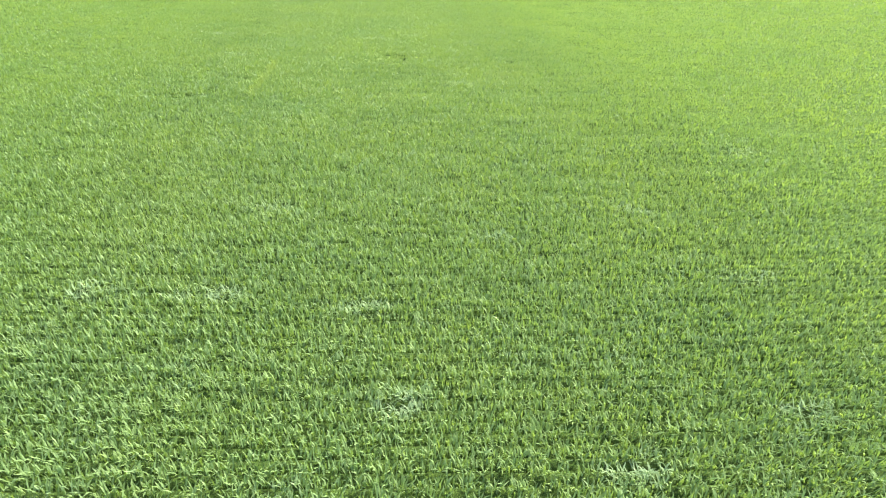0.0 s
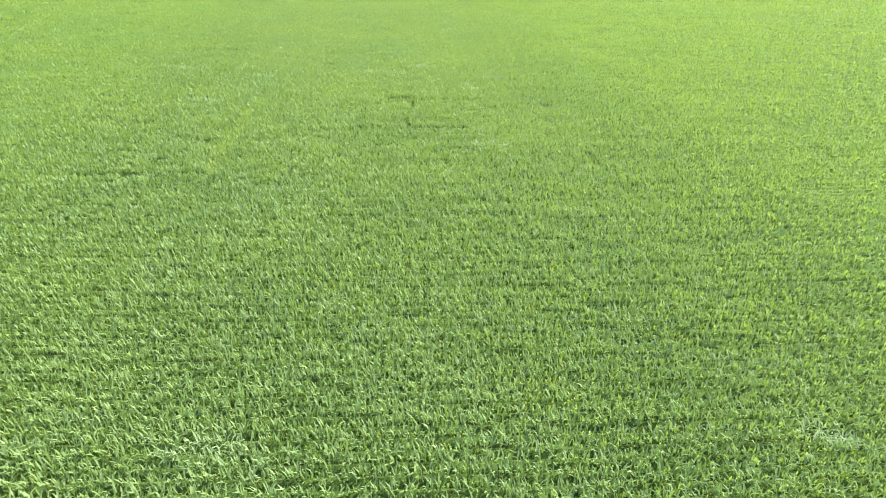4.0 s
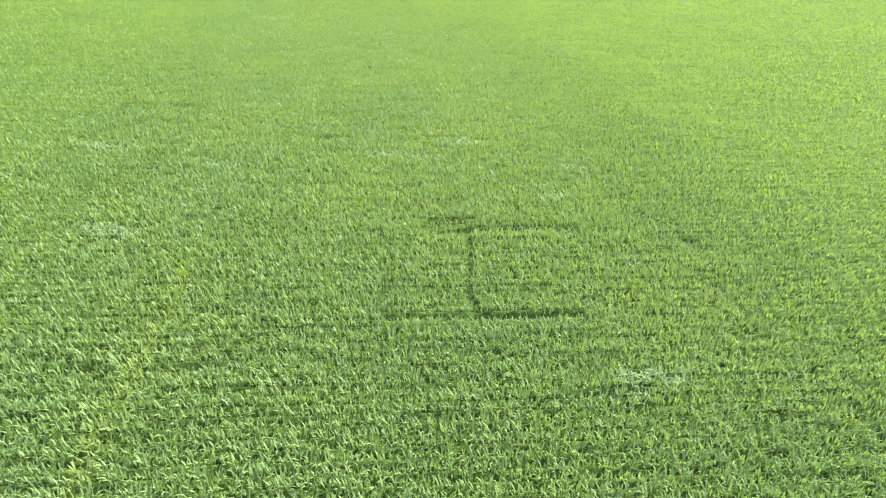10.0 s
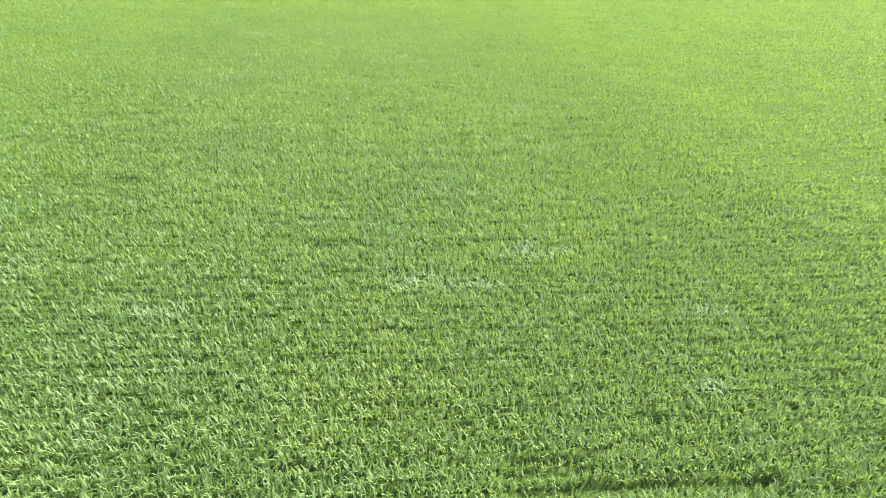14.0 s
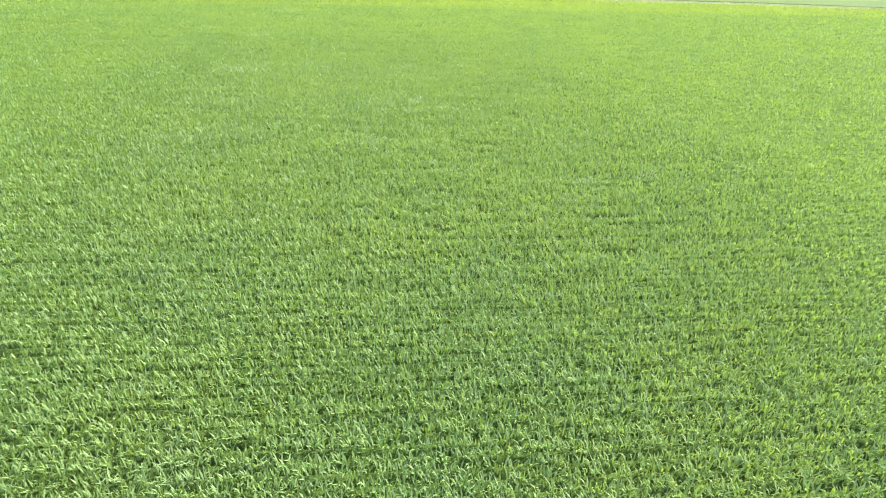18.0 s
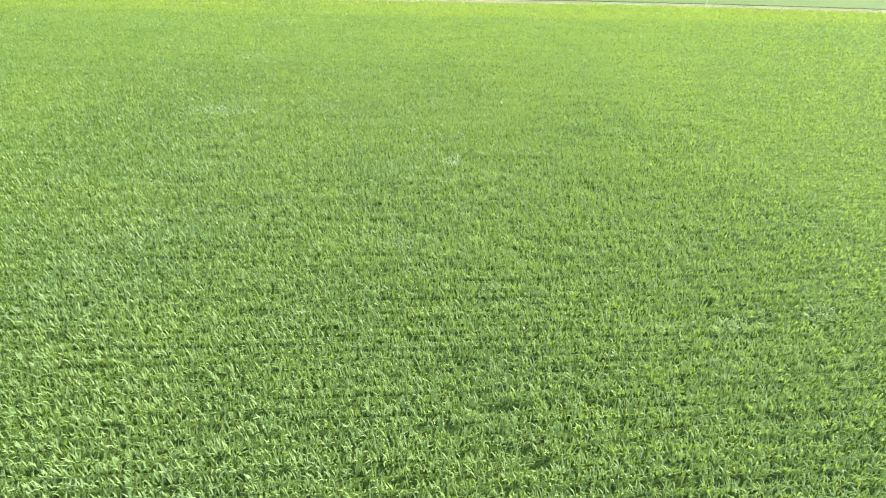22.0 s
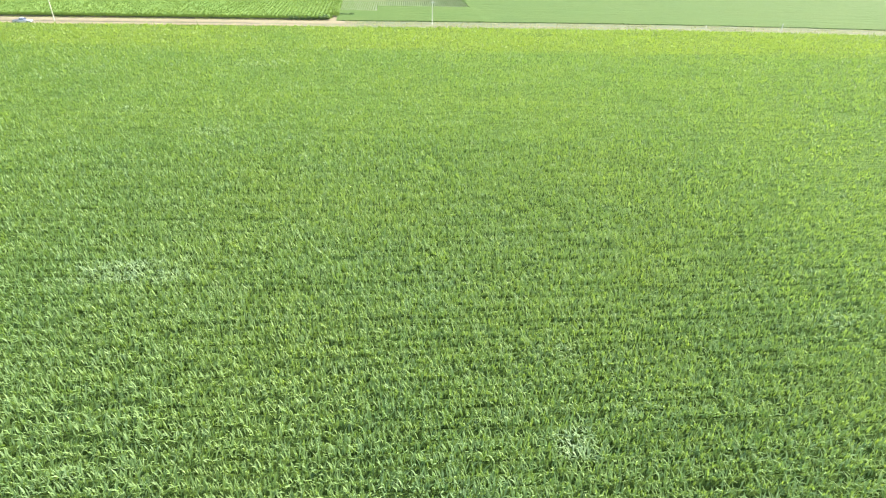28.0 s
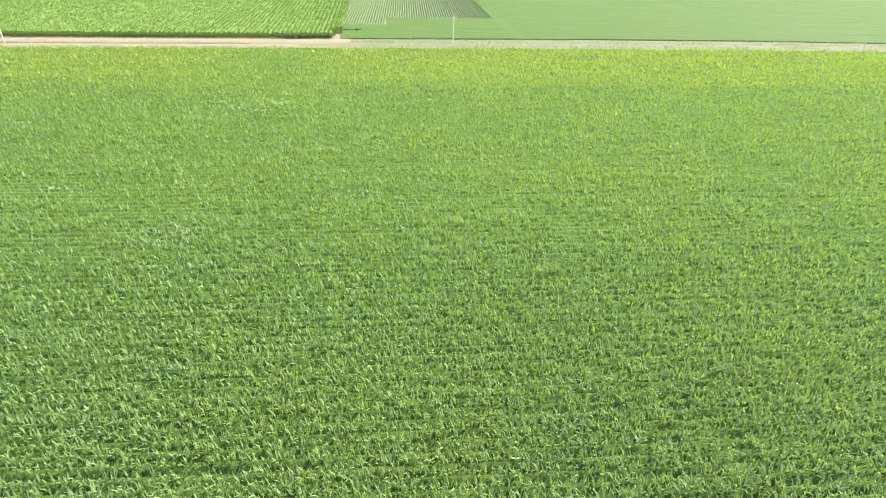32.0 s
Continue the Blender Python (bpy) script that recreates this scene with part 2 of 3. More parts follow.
strip("road", -320, -26, ROAD[0] - 0.7, ROAD[1] + 0.5, 0.02, DIRT, "sandy dirt farm road between two fields", "road")
strip("road", -30, 400, ROAD[0] - 0.7, ROAD[1] - 0.5, 0.016, GRASSY, "dirt farm road overgrown with short grass", "road")
strip("road_track", -46, 400, 439.6, 442.0, 0.09, DIRT, "faint wheel track of the dirt road", "road", wobble=0.5)
strip("road_track", -40, 400, 445.2, 446.2, 0.09, DIRT, "faint wheel track of the dirt road", "road", wobble=0.4)
strip("road_track", -320, -30, 443.0, 448.2, 0.10, RUT, "pale packed wheel track of the dirt road", "road", wobble=0.6)
strip("road_track", -320, -44, 437.6, 440.8, 0.10, RUT, "pale packed wheel track of the dirt road", "road", wobble=0.4)
strip("road_middle", -320, -58, 441.1, 442.3, 0.11, EARTH, "damp brown earth between the wheel tracks", "road", wobble=0.5)
strip("field_path", -35.9, -33.1, 449.0, 457.0, 0.03, RUT, "sandy path between the two far fields", "path", step=0.5, wobble=0.3)

# ---- the maize field ----


def axis_at(y):
    return 4.0 - 0.079 * y


# wind-laid patches of the maize, their sheen painted pale: where they lie and how far they reach along the rows
SHEEN_SPOTS = ((-27.5, 42.5, 5), (-3.8, 40, 3.5), (0, 28.6, 4.5), (27.7, 26.4, 3), (14.2, 22.3, 3.5), (33, 43.4, 4), (49.6, 77.8, 6), (-15.6, 59.6, 3.5),
              (-16.8, 42.2, 5), (26.5, 57.7, 3), (9.5, 52.3, 2.5), (-40.3, 142.6, 6), (3.9, 170.2, 5), (11.5, 115.4, 4), (-2.5, 163.6, 3.5), (-49.9, 168.7, 7),
              (-7.3, 164.5, 5), (17.4, 158.5, 3.5), (13.3, 149.3, 3), (-32.5, 161.2, 4), (14.4, 221.5, 3), (23, 222.6, 3.5), (-7.1, 260.9, 4), (-45, 285.9, 8),
              (-5.2, 270.7, 2.5), (22.3, 272.6, 3.5), (-46.8, 378.2, 12), (-39.1, 359.7, 5), (-82, 371.1, 9), (-65.3, 342, 8), (-47, 329.6, 7), (9.7, 359.1, 4))


def laid(x, y):
    """How far the wind has laid the leaves over: 0 to 1."""
    out = np.zeros(np.shape(x))
    for px, py, reach in SHEEN_SPOTS:
        if np.min(y) - 12 < py < np.max(y) + 12:
            out = np.maximum(out, 1.25 - ((x - px) / reach) ** 2 - ((y + SLOPE * (x - px) - py) / (0.45 * reach)) ** 2)
    return np.clip(out - 1.1 * drift(x, y * 1.6, 1.5, 45), 0, 1)


def ripeness(x, y):
    """How yellow the maize is: the headland by the road but for a lush patch, and a pale stripe. Below 0 where the
    leaves are laid over and their sheen is painted in.
    """
    start = 390.0 + 7 * (drift(x * 0.3, y, 5, 41) - 0.5) - 0.03 * x
    head = np.clip((y - start) / 9.0, 0, 1) * (0.6 + 0.4 * drift(x * 0.3, y, 3, 42))
    lush = np.exp(-(((x + 48 - 0.1 * (428 - y)) / 11.0) ** 2) - (((y - 414) / 20.0) ** 2))
    stripe = (np.abs(x + 28.2 + 0.03 * (y - 108) + 0.8 * (drift(x, y, 3, 43) - 0.5)) < 0.8) & (y > 106) & (y < 136)
    return np.clip(np.clip(head * (1 - 0.95 * lush), 0, 1) + stripe * 0.6 - 0.8 * laid(x, y), -1, 1)


# rows with missing plants: from x to x, the row, half the width, how bare
BARE_ROWS = ((-45.5, -28.0, 105.42, 0.56, 1.0), (-9.4, -1.5, 124.8, 0.56, 0.75), (-1.5, 6.4, 124.8, 0.56, 1.0), (6.4, 9.4, 124.8, 0.5, 0.6),
             (-3.9, 5.0, 141.12, 0.56, 1.0), (5.0, 13.0, 141.12, 0.5, 0.8), (-4.2, 0.8, 143.16, 0.5, 0.6), (-4.0, 0.6, 142.14, 0.5, 0.4),
             (-34.4, -29.0, 394.08, 0.5, 0.9))


def lowering(x, y):
    """How far the canopy is lowered where plants are missing, stunted or laid over: 0 to 1."""
    spots = drift(x, y, 2.6, 52) * drift(x, y, 9.0, 53)
    spots = np.clip((spots - 0.71) / 0.12, 0, 0.4)
    if np.max(y) < 100 or (np.min(y) > 150 and np.max(y) < 390) or np.min(y) > 400:
        return spots
    edge = 1.4 * (drift(x, y, 0.9, 51) - 0.5)
    ragged = 0.4 * (drift(x, y, 0.6, 55) - 0.5)
    uneven = 0.55 + 0.75 * drift(x, y, 0.8, 54)
    out = np.zeros(np.shape(x))
    for x0, x1, row, half, deep in BARE_ROWS:
        inside = (x + edge > x0) & (x + edge < x1) & (np.abs(y + SLOPE * x + ragged - row) < half)
        out = np.maximum(out, inside * np.clip(deep * uneven, 0, 1))
    line = -0.9 + 0.07 * (y - 124.8) + 0.9 * (drift(x * 0, y, 2.0, 56) - 0.5)
    along = (y > 124.6) & (y < 141.0)
    out = np.maximum(out, along * (np.abs(x - line) < 0.36) * np.clip(uneven, 0, 1))
    out = np.maximum(out, along * (x < line) * (x > line - 4.6) * 0.28 * uneven)
    return np.maximum(out, spots)


def scatter(x0, x1, y0, y1, per_m2):
    n = rng.poisson(max(0.0, (x1 - x0) * (y1 - y0) * per_m2))
    return rng.uniform(x0, x1, n), rng.uniform(y0, y1, n)


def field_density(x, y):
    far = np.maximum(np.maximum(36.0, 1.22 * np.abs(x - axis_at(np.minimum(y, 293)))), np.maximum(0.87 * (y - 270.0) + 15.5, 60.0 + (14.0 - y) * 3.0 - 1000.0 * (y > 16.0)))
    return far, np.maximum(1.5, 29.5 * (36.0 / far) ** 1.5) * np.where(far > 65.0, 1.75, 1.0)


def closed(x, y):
    """0 where single leaves stand dense enough to close the canopy, 1 where the leaf mass itself has to. Also how far
    its sunlit colour is painted in.
    """
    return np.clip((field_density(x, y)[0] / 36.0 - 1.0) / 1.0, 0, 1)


PLOT = (-6.0, 4.2, 61.2, 71.4)   # where each maize plant stands as a part of its own


def in_plot(x, y):
    return (x > PLOT[0]) & (x < PLOT[1]) & (y > PLOT[2] - 0.4) & (y < PLOT[3] - 0.4)


def maize_blades():
    sets = []
    for y0 in np.arange(-36.0, EDGE, 10.0):
        y1 = min(y0 + 10.0, EDGE)
        for x0 in np.arange(-200, 300, 10.0):
            if not (-40 - 0.62 * max(0.0, y1 - 20) < x0 + 10 and x0 < 40 + 0.78 * max(0.0, y1 - 20) and -190 < x0 < 235):
                continue
            far, dens = field_density(x0 + 5.0, y0 + 5.0)
            x, y = scatter(x0, x0 + 10, y0, y1, dens)
            if not len(x):
                continue
            n, k = len(x), far / 36.0
            row = np.round((y + SLOPE * x - PHASE) / ROW) * ROW + PHASE
            loose = min(1.0, max(0.0, (k - 1.5) / 0.8))
            plant = np.round(x / 0.34) * 0.34 + 0.16 * (drift(np.round(x / 0.34) * 7.3, row * 5.1, 1.0, 64) - 0.5)
            stem = 0.26 * (drift(plant * 9.7, row * 6.3, 1.0, 65) - 0.5)
            x = np.where(rng.random(n) < loose, x, plant + rng.normal(0, 0.08, n))
            filler = rng.random(n) < 0.3 + 0.15 * loose
            side = np.where(filler, rng.uniform(-0.52, 0.52, n), stem + rng.normal(0, 0.18, n))
            x = np.where(filler, x + rng.uniform(-0.2, 0.2, n), x)
            y = row - SLOPE * x + side + 0.4 * (drift(x, row * 3.3, 2.2, 61) - 0.5)
            low = lowering(x, y)
            keep = (rng.random(n) > low * 0.6) & (y < EDGE + swing(x)) & (filler | ~in_plot(x, row - SLOPE * x))
            x, y, low, side, row = x[keep], y[keep], low[keep], side[keep], row[keep]
            if not len(x):
                continue
            n, ripe = len(x), ripeness(x, y)
            over = np.clip(-ripe, 0, 1)
            tall = (1.0 + 0.45 * (drift(np.round(x / 0.34) * 3.7, row * 4.9, 1.0, 62) - 0.5) + 0.3 * (drift(x, y, 6.0, 63) - 0.5)
                    + 0.4 * (drift(x * 0.22, row, 1.3, 66) - 0.5))
            tier = np.where(rng.random(n) < 0.34, rng.uniform(0.45, 0.8, n), 1.0)
            z = (0.92 * tall - 0.6 * np.abs(side)) * (1 - 0.8 * low) * tier
            rise = np.clip(rng.normal(1.22, 0.22, n), 0.35, 1.55) * (1 - 0.45 * over)
            length = rng.uniform(0.5, 0.92, n) * (1 - 0.45 * low) * k ** 0.12
            width = rng.uniform(0.08, 0.125, n) * k ** (0.75 if k < 1.8 else 0.7)
            sway = min(1.0, (k - 1.0) / 1.2)
            heading = np.where(rng.random(n) < 0.58 + 0.12 * sway, 1.5, 0.5) * np.pi + rng.uniform(-0.4, 0.4, n) * np.pi * (1 - 0.15 * sway)
            shape = "leaf" if k < 1.08 else "blade" if k < 1.8 else "spike"
            if shape == "spike":
                rise = rise - rng.uniform(0.0, 0.4, n)
            for i, form in ((tier == 1.0, shape), (tier < 1.0, "blade" if shape == "leaf" else shape)):
                sets.append(blades(x[i], y[i], z[i], length[i], width[i], rise[i], heading[i], ripe[i], form))
    return join(sets)


def leaf_object(name, arrays, material, label, category, parent=None, kind="stuff"):
    v, q, t, r = arrays
    ob = new(name, mesh_from(name, v, q, t, r))
    ob.data.materials.append(material)
    ob.parent = parent
    return tagged(ob, label, category, kind=kind)


maize = leaf_object("maize_field", maize_blades(), MAIZE, "dense green maize crop standing in straight rows", "crop")


def row_mass(name, along, x0, x1, y0, y1, step, gap, top, foot, wide, material, parent, label, category, low=None, slant=0.0):
    """The lower foliage of the rows: one ridge a row with uneven flanks. along: 0 for rows along x, 1 along y."""
    a0, a1, b0, b1 = (x0, x1, y0, y1) if along == 0 else (y0, y1, x0, x1)
    s = np.arange(a0, a1 + step, step)
    rows = np.arange(math.ceil(b0 / gap) * gap + (PHASE if low else 0.0), b1 + (12.0 if low and b1 == EDGE else 0.0), gap)
    verts, quads, ripes = [], [], []
    prof = ((-0.5 * wide, 0.0), (-0.32 * wide, 0.72), (0.0, 1.0), (0.32 * wide, 0.72), (0.5 * wide, 0.0))
    n = len(s)
    grid = np.arange(len(prof) * n).reshape(len(prof), n)
    face = np.stack([grid[:-1, :-1], grid[:-1, 1:], grid[1:, 1:], grid[1:, :-1]], -1).reshape(-1, 4)
    for m, r in enumerate(rows):
        p = np.zeros((len(prof), n, 3))
        for k, (o, h) in enumerate(prof):
            b = np.full(n, r + o)
            X, Y = (s, b) if along == 0 else (b + slant * (s - 475), s)
            if low:
                Y = np.minimum(Y - SLOPE * X, EDGE + swing(X))
            elif along == 0:
                Y = Y + swing(X)
            p[k, :, 0], p[k, :, 1] = X, Y
            p[k, :, 2] = foot + (top - foot) * h * (0.75 + 0.5 * drift(X * 3, Y * 3, 4.0, 71)) * (1 - 1.05 * (lowering(X, Y) if low else 0.0))
            if low:
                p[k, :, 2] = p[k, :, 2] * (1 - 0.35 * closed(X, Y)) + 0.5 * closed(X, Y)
        verts.append(p.reshape(-1, 3)), quads.append(face + m * p.shape[0] * n)
    v = np.concatenate(verts)
    r = ripeness(v[:, 0], v[:, 1]) if low else np.zeros(len(v))
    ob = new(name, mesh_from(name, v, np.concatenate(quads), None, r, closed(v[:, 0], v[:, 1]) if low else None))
    ob.data.materials.append(material)
    ob.parent = parent
    return tagged(ob, label, category, kind="stuff" if category else "")


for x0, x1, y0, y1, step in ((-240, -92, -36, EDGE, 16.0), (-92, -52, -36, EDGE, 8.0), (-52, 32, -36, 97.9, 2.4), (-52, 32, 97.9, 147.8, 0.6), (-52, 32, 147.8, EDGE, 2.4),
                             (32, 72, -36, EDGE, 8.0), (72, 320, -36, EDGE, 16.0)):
    row_mass("lower_leaves", 0, x0, x1, y0, y1, step, ROW, 0.6, 0.15, 1.06, UNDER, maize, "lower maize leaves with the shade between rows in their colour", "", True)

# ---- single maize plants ----


def maize_plant_mesh(seed):
    """One plant: its leaves spread from the stem at all headings."""
    r = np.random.default_rng(seed)
    n = 8
    side = r.normal(0, 0.19, n)
    v, q, t, rp = blades(r.normal(0, 0.07, n), side, (0.92 * r.uniform(0.85, 1.15) - 0.6 * np.abs(side)) * np.where(r.random(n) < 0.34, r.uniform(0.45, 0.8, n), 1.0), r.uniform(0.5, 0.92, n), r.uniform(0.085, 0.135, n),
                         np.clip(r.normal(1.22, 0.22, n), 0.4, 1.55), r.uniform(0, 6.28, n), np.zeros(n), "leaf")
    w = 0.02
    m = len(v)
    stem = np.array([(x, y, z) for z in (0.0, 0.95) for x, y in ((-w, -w), (w, -w), (w, w), (-w, w))])
    sides = np.array([[m + k, m + (k + 1) % 4, m + 4 + (k + 1) % 4, m + 4 + k] for k in range(4)])
    me = mesh_from("maize_plant", np.concatenate([v, stem]), np.concatenate([q, sides]), t, np.concatenate([rp, np.zeros(8)]))
    me.materials.append(MAIZE)
    return me


plant_meshes = [maize_plant_mesh(300 + k) for k in range(12)]
for row_y in np.arange(math.ceil((PLOT[2] - 0.4 - PHASE) / ROW) * ROW + PHASE, PLOT[3] - 0.4, ROW):
    for station in np.arange(PLOT[0] + 0.17, PLOT[1], 0.34):
        ob = new("maize_plant", plant_meshes[int(rng.integers(12))])
        wander = 0.4 * (float(drift(station, row_y * 3.3, 2.2, 61)) - 0.5)
        ob.location = (station + rng.uniform(-0.08, 0.08), row_y - SLOPE * station + wander + rng.uniform(-0.12, 0.12), 0)
        ob.scale = (1, 1, 1 + 0.4 * (float(drift(station * 0.22, row_y, 1.3, 66)) - 0.5) + rng.uniform(-0.15, 0.15))
        ob.rotation_euler = (0, 0, rng.uniform(-0.4, 0.4))
        ob.parent = maize

# ---- the fields beyond the road ----


def far_blades(x0, x1, y0, y1, per_m2, gap, z, length, width, spread, slant=0.0):
    x, y = scatter(x0, x1, y0, y1, per_m2)
    n = len(x)
    x = np.round(x / gap) * gap + rng.normal(0, spread, n) + slant * (y - 475)
    zz = z * (0.8 + 0.4 * drift(x, y, 1.2, 81))
    return blades(x, y + swing(x), zz, rng.uniform(0.7, 1.2, n) * length, rng.uniform(0.8, 1.2, n) * width, np.clip(rng.normal(1.0, 0.3, n), 0.2, 1.5),
                  rng.uniform(1.15, 1.85, n) * np.pi, np.full(n, 0.3) + 0.2 * drift(x, y, 12, 82))


tall = leaf_object("tall_crop_field", join([far_blades(-230, CORNER - 1.2, 451.0, 575, 4.4, 1.4, 0.85, 0.85, 0.15, 0.3),
                                            far_blades(CORNER - 1.2, CORNER + 1.2, 458.0, 575, 5.0, 0.7, 1.0, 0.9, 0.14, 0.3),
                                            far_blades(-230, CORNER - 1, 449.9, 452.6, 26.0, 0.3, 0.4, 1.0, 0.14, 0.3),
                                            far_blades(CORNER - 3.5, CORNER + 1, 456.8, 461.5, 24.0, 0.3, 0.4, 1.0, 0.14, 0.3)]),
                   TALL, "tall green crop beyond the dirt road", "crop")
row_mass("lower_leaves", 1, -232, CORNER - 1, 452.8, 577, 3.0, 1.4, 1.2, 0.3, 1.4, MIDDLE, tall, "darker lower leaves", "")
row_mass("lower_leaves", 1, CORNER - 1, CORNER + 1, 462, 577, 3.0, 0.7, 1.4, 0.2, 0.9, MIDDLE, tall, "darker lower leaves", "")
beans = leaf_object("low_crop_field", join([far_blades(-37.5, -19, 473, 575, 3.2, 0.9, 0.22, 0.36, 0.16, 0.09, 0.05),
                                            far_blades(-19, 19, 487, 575, 3.2, 0.9, 0.22, 0.36, 0.16, 0.09, 0.05)]),
                    BEANS, "low pale green bean crop in narrow rows", "crop")
row_mass("row_foliage", 1, -37.5, -19, 473, 575, 4.0, 0.9, 0.28, 0.02, 0.46, BEANS, beans, "", "", slant=0.05)
row_mass("row_foliage", 1, -19, 19, 487, 575, 4.0, 0.9, 0.28, 0.02, 0.46, BEANS, beans, "", "", slant=0.05)
row_mass("headland_foliage", 0, -33.2, -18.5, 450, 473, 3.0, 0.6, 0.33, 0.03, 0.66, BEANS, beans, "", "")
row_mass("headland_foliage", 0, -18.5, 20, 450, 487, 6.0, 0.6, 0.33, 0.03, 0.66, BEANS, beans, "", "")
row_mass("headland_foliage", 0, 20, 300, 450, 620, 12.0, 0.9, 0.33, 0.05, 0.98, BEANS, beans, "", "")
strip("bare_soil", -33, 20, 472, 580, 0.012, PALE, "pale dry soil between the bean rows", "soil", wobble=1.0, hump=0.0)

# ---- verges ----


def verge_tufts(name, x0, x1, y0, y1, per_m2, label):
    x, y = scatter(x0, x1, y0, y1, per_m2)
    keep = rng.random(len(x)) < np.clip(2.2 * drift(x, y, 2.5, 91) - 0.4, 0, 1)
    x, y = x[keep], y[keep]
    n = len(x)
    a = blades(x, y + swing(x), np.full(n, 0.0), rng.uniform(0.25, 0.6, n), rng.uniform(0.05, 0.16, n), rng.uniform(0.6, 1.4, n), rng.uniform(0, 6.28, n), rng.random(n) * 0.8)
    return leaf_object(name, a, VERGE, label, "grass")


verge_tufts("verge_grass", -230, 260, 432.0, 438.5, 5.0, "dry green grass along the dirt road")
verge_tufts("verge_grass", -30, 260, 438, 449, 6.0, "thin dry grass over the sandy road")
verge_tufts("verge_grass", -230, -30, 441.2, 443.0, 1.6, "grass strip between the wheel tracks")
verge_tufts("verge_grass", -230, -37, 448.2, 450.4, 15.0, "grass at the foot of the tall crop")



def shade_bank(x0, x1, y, height, per_m):
    """A dense low bank of dark blades, standing in for shade along the edge of the low crop."""
    n = int((x1 - x0) * per_m)
    x = rng.uniform(x0, x1, n)
    a = blades(x, y + swing(x) + rng.normal(0, 0.2, n) + 0.8 * (drift(x, x * 0, 7, 95) - 0.5), np.full(n, 0.0), rng.uniform(0.5, 1.3, n) * height,
               rng.uniform(0.15, 0.35, n), rng.uniform(0.9, 1.5, n), rng.uniform(0, 6.28, n), np.zeros(n))
    return leaf_object("crop_edge_shade", a, SHRUB, "dark blades standing in for shade at the low crop edge", "weeds")


shade_bank(-31.0, 260.0, 449.6, 0.38, 30)
shade_bank(-33.0, -27.0, 462.5, 0.8, 20)

# ---- things by the road ----


def shrub(at, size, seed):
    r = np.random.default_rng(seed)
    ob = thing("shrub", (*at, 0), "dark green shrub at the field corner", "shrub", "shrubs at the field corner")
    stem = bmesh.new()
    for k in range(5):
        tilt = Euler((r.uniform(-0.5, 0.5), r.uniform(-0.5, 0.5), 0)).to_matrix().to_4x4()
        limb = rod(0.05, 0.015, size * 0.7, sides=6, turn=tilt)
        me = bpy.data.meshes.new("limb")
        limb.to_mesh(me)
        limb.free()
        stem.from_mesh(me)
        bpy.data.meshes.remove(me)
    part("stems", stem, BARK, ob)
    n = 420
    d = r.normal(0, 1, (n, 3))
    d /= np.linalg.norm(d, axis=1)[:, None]
    rad = size * (0.35 + 0.5 * r.random(n) ** 0.5)
    p = d * rad[:, None] * [0.75, 0.7, 0.55] + [0, 0, size * 0.55]
    p[:, 2] = np.maximum(p[:, 2], 0.05)
    v, q, t, rp = blades(p[:, 0], p[:, 1], p[:, 2], r.uniform(0.2, 0.4, n), r.uniform(0.1, 0.2, n), r.uniform(-0.4, 1.3, n), r.uniform(0, 6.28, n), np.zeros(n))
    me = mesh_from("crown", v, q, t, rp)
    me.materials.append(SHRUB)
    crown = new("crown", me)
    crown.parent = ob
    return ob


for k, (x, y, s) in enumerate(((-48.6, 449.2, 1.5), (-46.9, 449.6, 1.1), (-44.8, 449.4, 1.2), (-42.6, 449.7, 1.3), (-40.9, 449.8, 1.0), (-38.6, 450.0, 1.4), (-36.8, 450.4, 1.7))):
    shrub((x, y), s, 100 + k)


def utility_pole(at, height, lean=0.0):
    ob = thing("utility_pole", (*at, 0), "pale concrete utility pole beside the dirt road", "utility pole", "utility poles along the road")
    ob.rotation_euler = (0, lean, 0)
    part("shaft", rod(0.17, 0.11, height), CONCRETE, ob)
    part("footing", rod(0.3, 0.26, 0.12), CONCRETE, ob)
    part("crossarm", block((1.5, 0.09, 0.11), (0, -0.12, height - 0.45), 0.01), STEEL, ob, "grey steel crossarm")
    for x in (-0.65, 0.0, 0.65):
        part("insulator", rod(0.05, 0.03, 0.2, (x, -0.12, height - 0.34), 10), CERAMIC, ob, "brown ceramic insulator")
    part("number_plate", block((0.2, 0.02, 0.14), (0, -0.17, 2.0), 0.004), STEEL, ob)
    return ob


POLE_A, POLE_B = (0.3, 445.3), (-122.6, 442.0)
utility_pole(POLE_A, 7.4)
utility_pole(POLE_B, 7.4, 0.0)


def cable(a, b, sag, radius, label):
    c = bpy.data.curves.new("cable", "CURVE")
    c.dimensions, c.bevel_depth, c.bevel_resolution = "3D", radius, 1
    s = c.splines.new("POLY")
    s.points.add(24)
    for k, p in enumerate(s.points):
        f = k / 24
        p.co = (*(Vector(a).lerp(Vector(b), f) - Vector((0, 0, 4 * sag * f * (1 - f)))), 1)
    c.materials.append(CABLE)
    return tagged(new("cable", c), label, "cable")


cable((POLE_A[0], POLE_A[1] - 0.12, 7.25), (POLE_A[0] + 5.0, 600.0, 9.0), 1.0, 0.06, "dark overhead cable leaving the utility pole")


def marker_post(at, height):
    ob = thing("marker_post", (*at, 0), "thin white marker post at the roadside", "post", "marker posts")
    part("stake", rod(0.12, 0.1, height, sides=10), WHITE, ob)
    part("cap", rod(0.135, 0.06, 0.1, (0, 0, height), 10), STEEL, ob)
    return ob


marker_post((124.6, 433.6), 3.1)
marker_post((101.1, 442.6), 0.9)


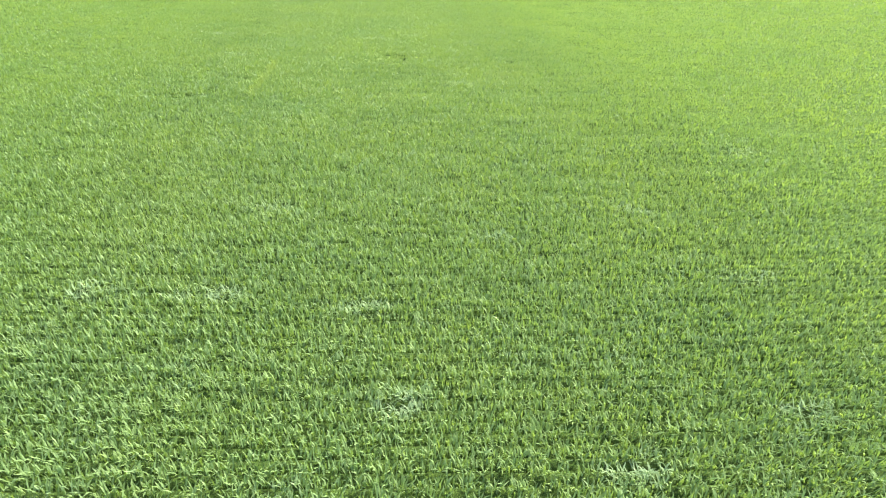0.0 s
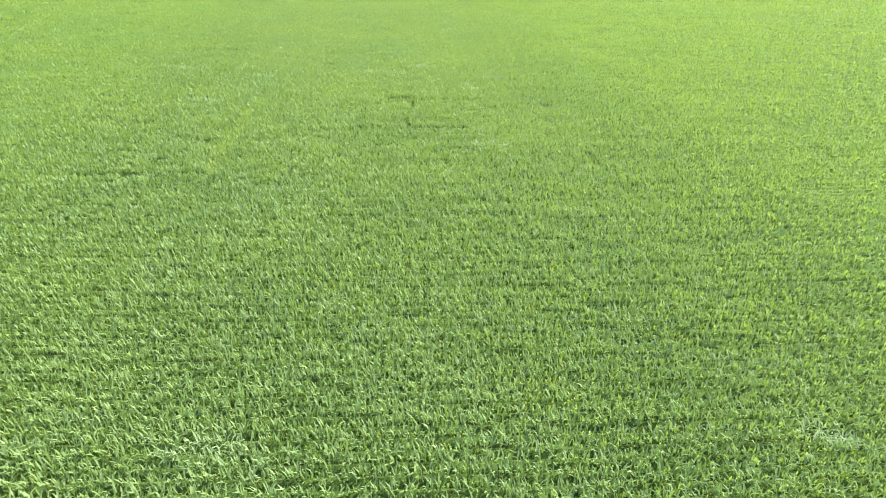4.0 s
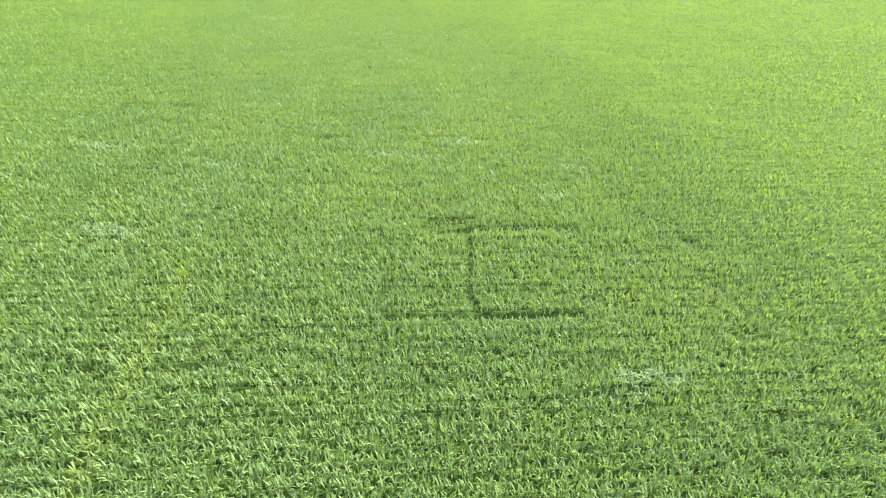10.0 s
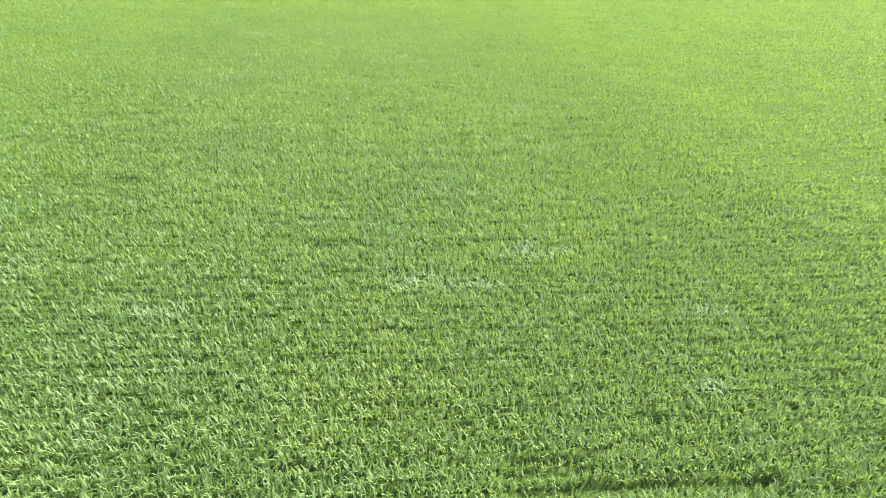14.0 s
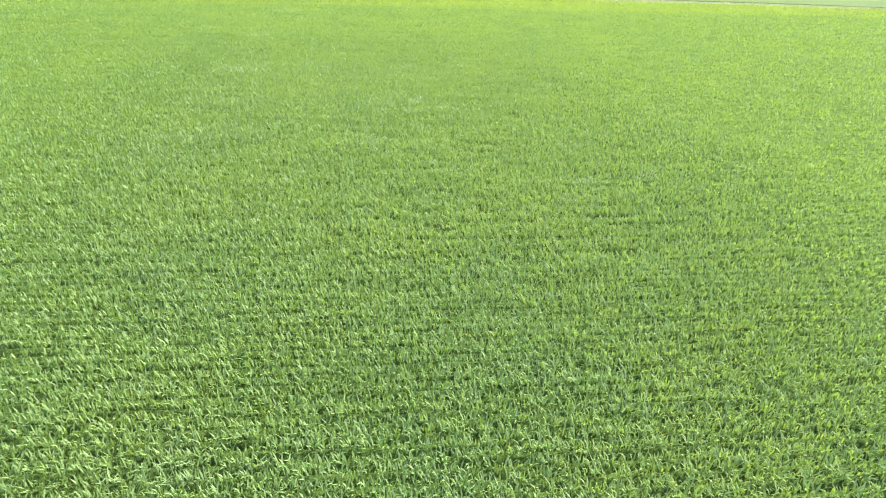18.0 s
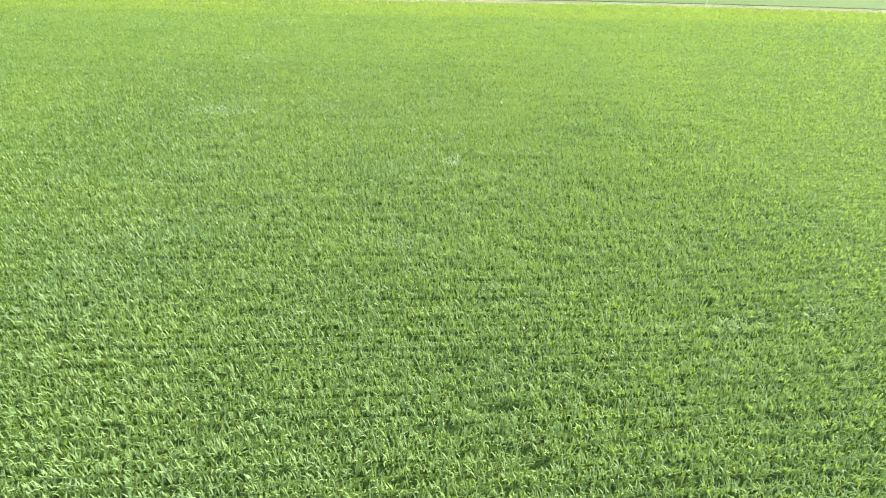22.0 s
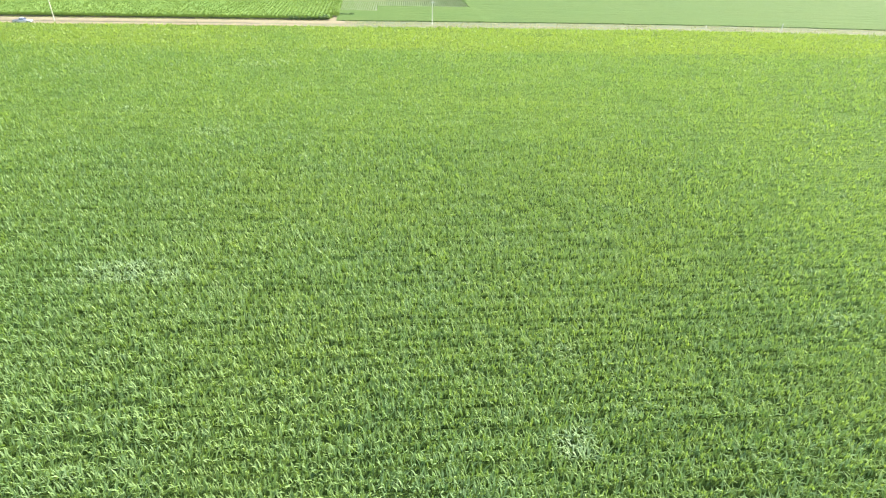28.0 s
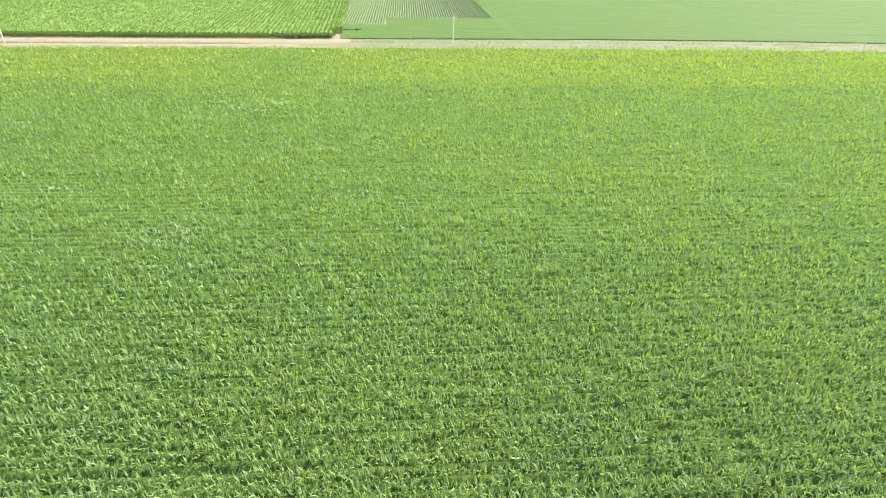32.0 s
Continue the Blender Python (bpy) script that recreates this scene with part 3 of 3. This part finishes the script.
def pickup(at, turn):
    ob = thing("pickup_truck", (*at, 0.05), "silver pickup truck parked on the dirt road", "truck")
    ob.rotation_euler = (0, 0, radians(turn))
    body = bmesh.new()
    side = [(-2.65, 0.5), (-2.6, 1.02), (-0.75, 1.05), (0.95, 1.05), (2.25, 0.98), (2.6, 0.85), (2.68, 0.5), (2.3, 0.38), (-2.5, 0.4)]
    rings = [[body.verts.new((x, y, z)) for x, z in side] for y in (-0.9, 0.9)]
    body.faces.new(rings[0]), body.faces.new(rings[1][::-1])
    for k in range(len(side)):
        j = (k + 1) % len(side)
        body.faces.new((rings[0][j], rings[0][k], rings[1][k], rings[1][j]))
    bmesh.ops.recalc_face_normals(body, faces=body.faces)
    bmesh.ops.bevel(body, geom=body.edges[:], offset=0.05, segments=2, affect="EDGES")
    b = part("body", body, PAINT, ob)
    cab = bmesh.new()
    prof = [(-0.75, 1.03), (-0.6, 1.62), (-0.35, 1.72), (0.35, 1.72), (1.05, 1.03)]
    rings = [[cab.verts.new((x, y * (1 - 0.14 * (z > 1.3)), z)) for x, z in prof] for y in (-0.84, 0.84)]
    cab.faces.new(rings[0]), cab.faces.new(rings[1][::-1])
    for k in range(len(prof)):
        j = (k + 1) % len(prof)
        cab.faces.new((rings[0][j], rings[0][k], rings[1][k], rings[1][j]))
    bmesh.ops.recalc_face_normals(cab, faces=cab.faces)
    bmesh.ops.bevel(cab, geom=cab.edges[:], offset=0.04, segments=2, affect="EDGES")
    c = part("cab", cab, PAINT, ob)
    slope = Matrix.Rotation(-0.80, 4, "Y")
    for sy in (-1, 1):
        part("side_window", block((0.5, 0.02, 0.38), (-0.32, sy * 0.80, 1.18), 0.005), GLASS, c, "dark tinted window")
        part("side_window", block((0.5, 0.02, 0.38), (0.28, sy * 0.80, 1.18), 0.005), GLASS, c, "dark tinted window")
        part("mirror", block((0.1, 0.2, 0.15), (0.75, sy * 1.0, 1.08), 0.02), DARKPAINT, ob)
        part("headlight", block((0.08, 0.35, 0.18), (2.62, sy * 0.66, 0.66), 0.02), LAMPGLASS, ob)
        part("tail_light", block((0.06, 0.14, 0.35), (-2.65, sy * 0.8, 0.62), 0.015), RED, ob)
        for x in (-1.65, 1.65):
            flat = Matrix.Rotation(radians(90), 4, "X")
            w = part("wheel", rod(0.38, 0.38, 0.25, (x, sy * 0.82 + 0.125, 0.38), 24, flat), RUBBER, ob, "black tyre")
            part("rim", rod(0.22, 0.22, 0.27, (x, sy * 0.82 + 0.135, 0.38), 16, flat), STEEL, w, "grey steel rim")
    glass = block((0.02, 1.36, 0.8), (0, 0, -0.4), 0.005)
    bmesh.ops.transform(glass, matrix=Matrix.Translation((0.74, 0, 1.40)) @ slope, verts=glass.verts)
    part("windscreen", glass, GLASS, c, "dark tinted windscreen")
    part("load_bed", block((1.7, 1.5, 0.02), (-1.7, 0, 1.065), 0.005), DARKPAINT, ob, "dark load bed cover")
    for x in (-2.7, 2.66):
        part("bumper", block((0.14, 1.75, 0.22), (x, 0, 0.42), 0.04), DARKPAINT, ob)
    return ob


pickup((-129.5, 436.9), 3.0)
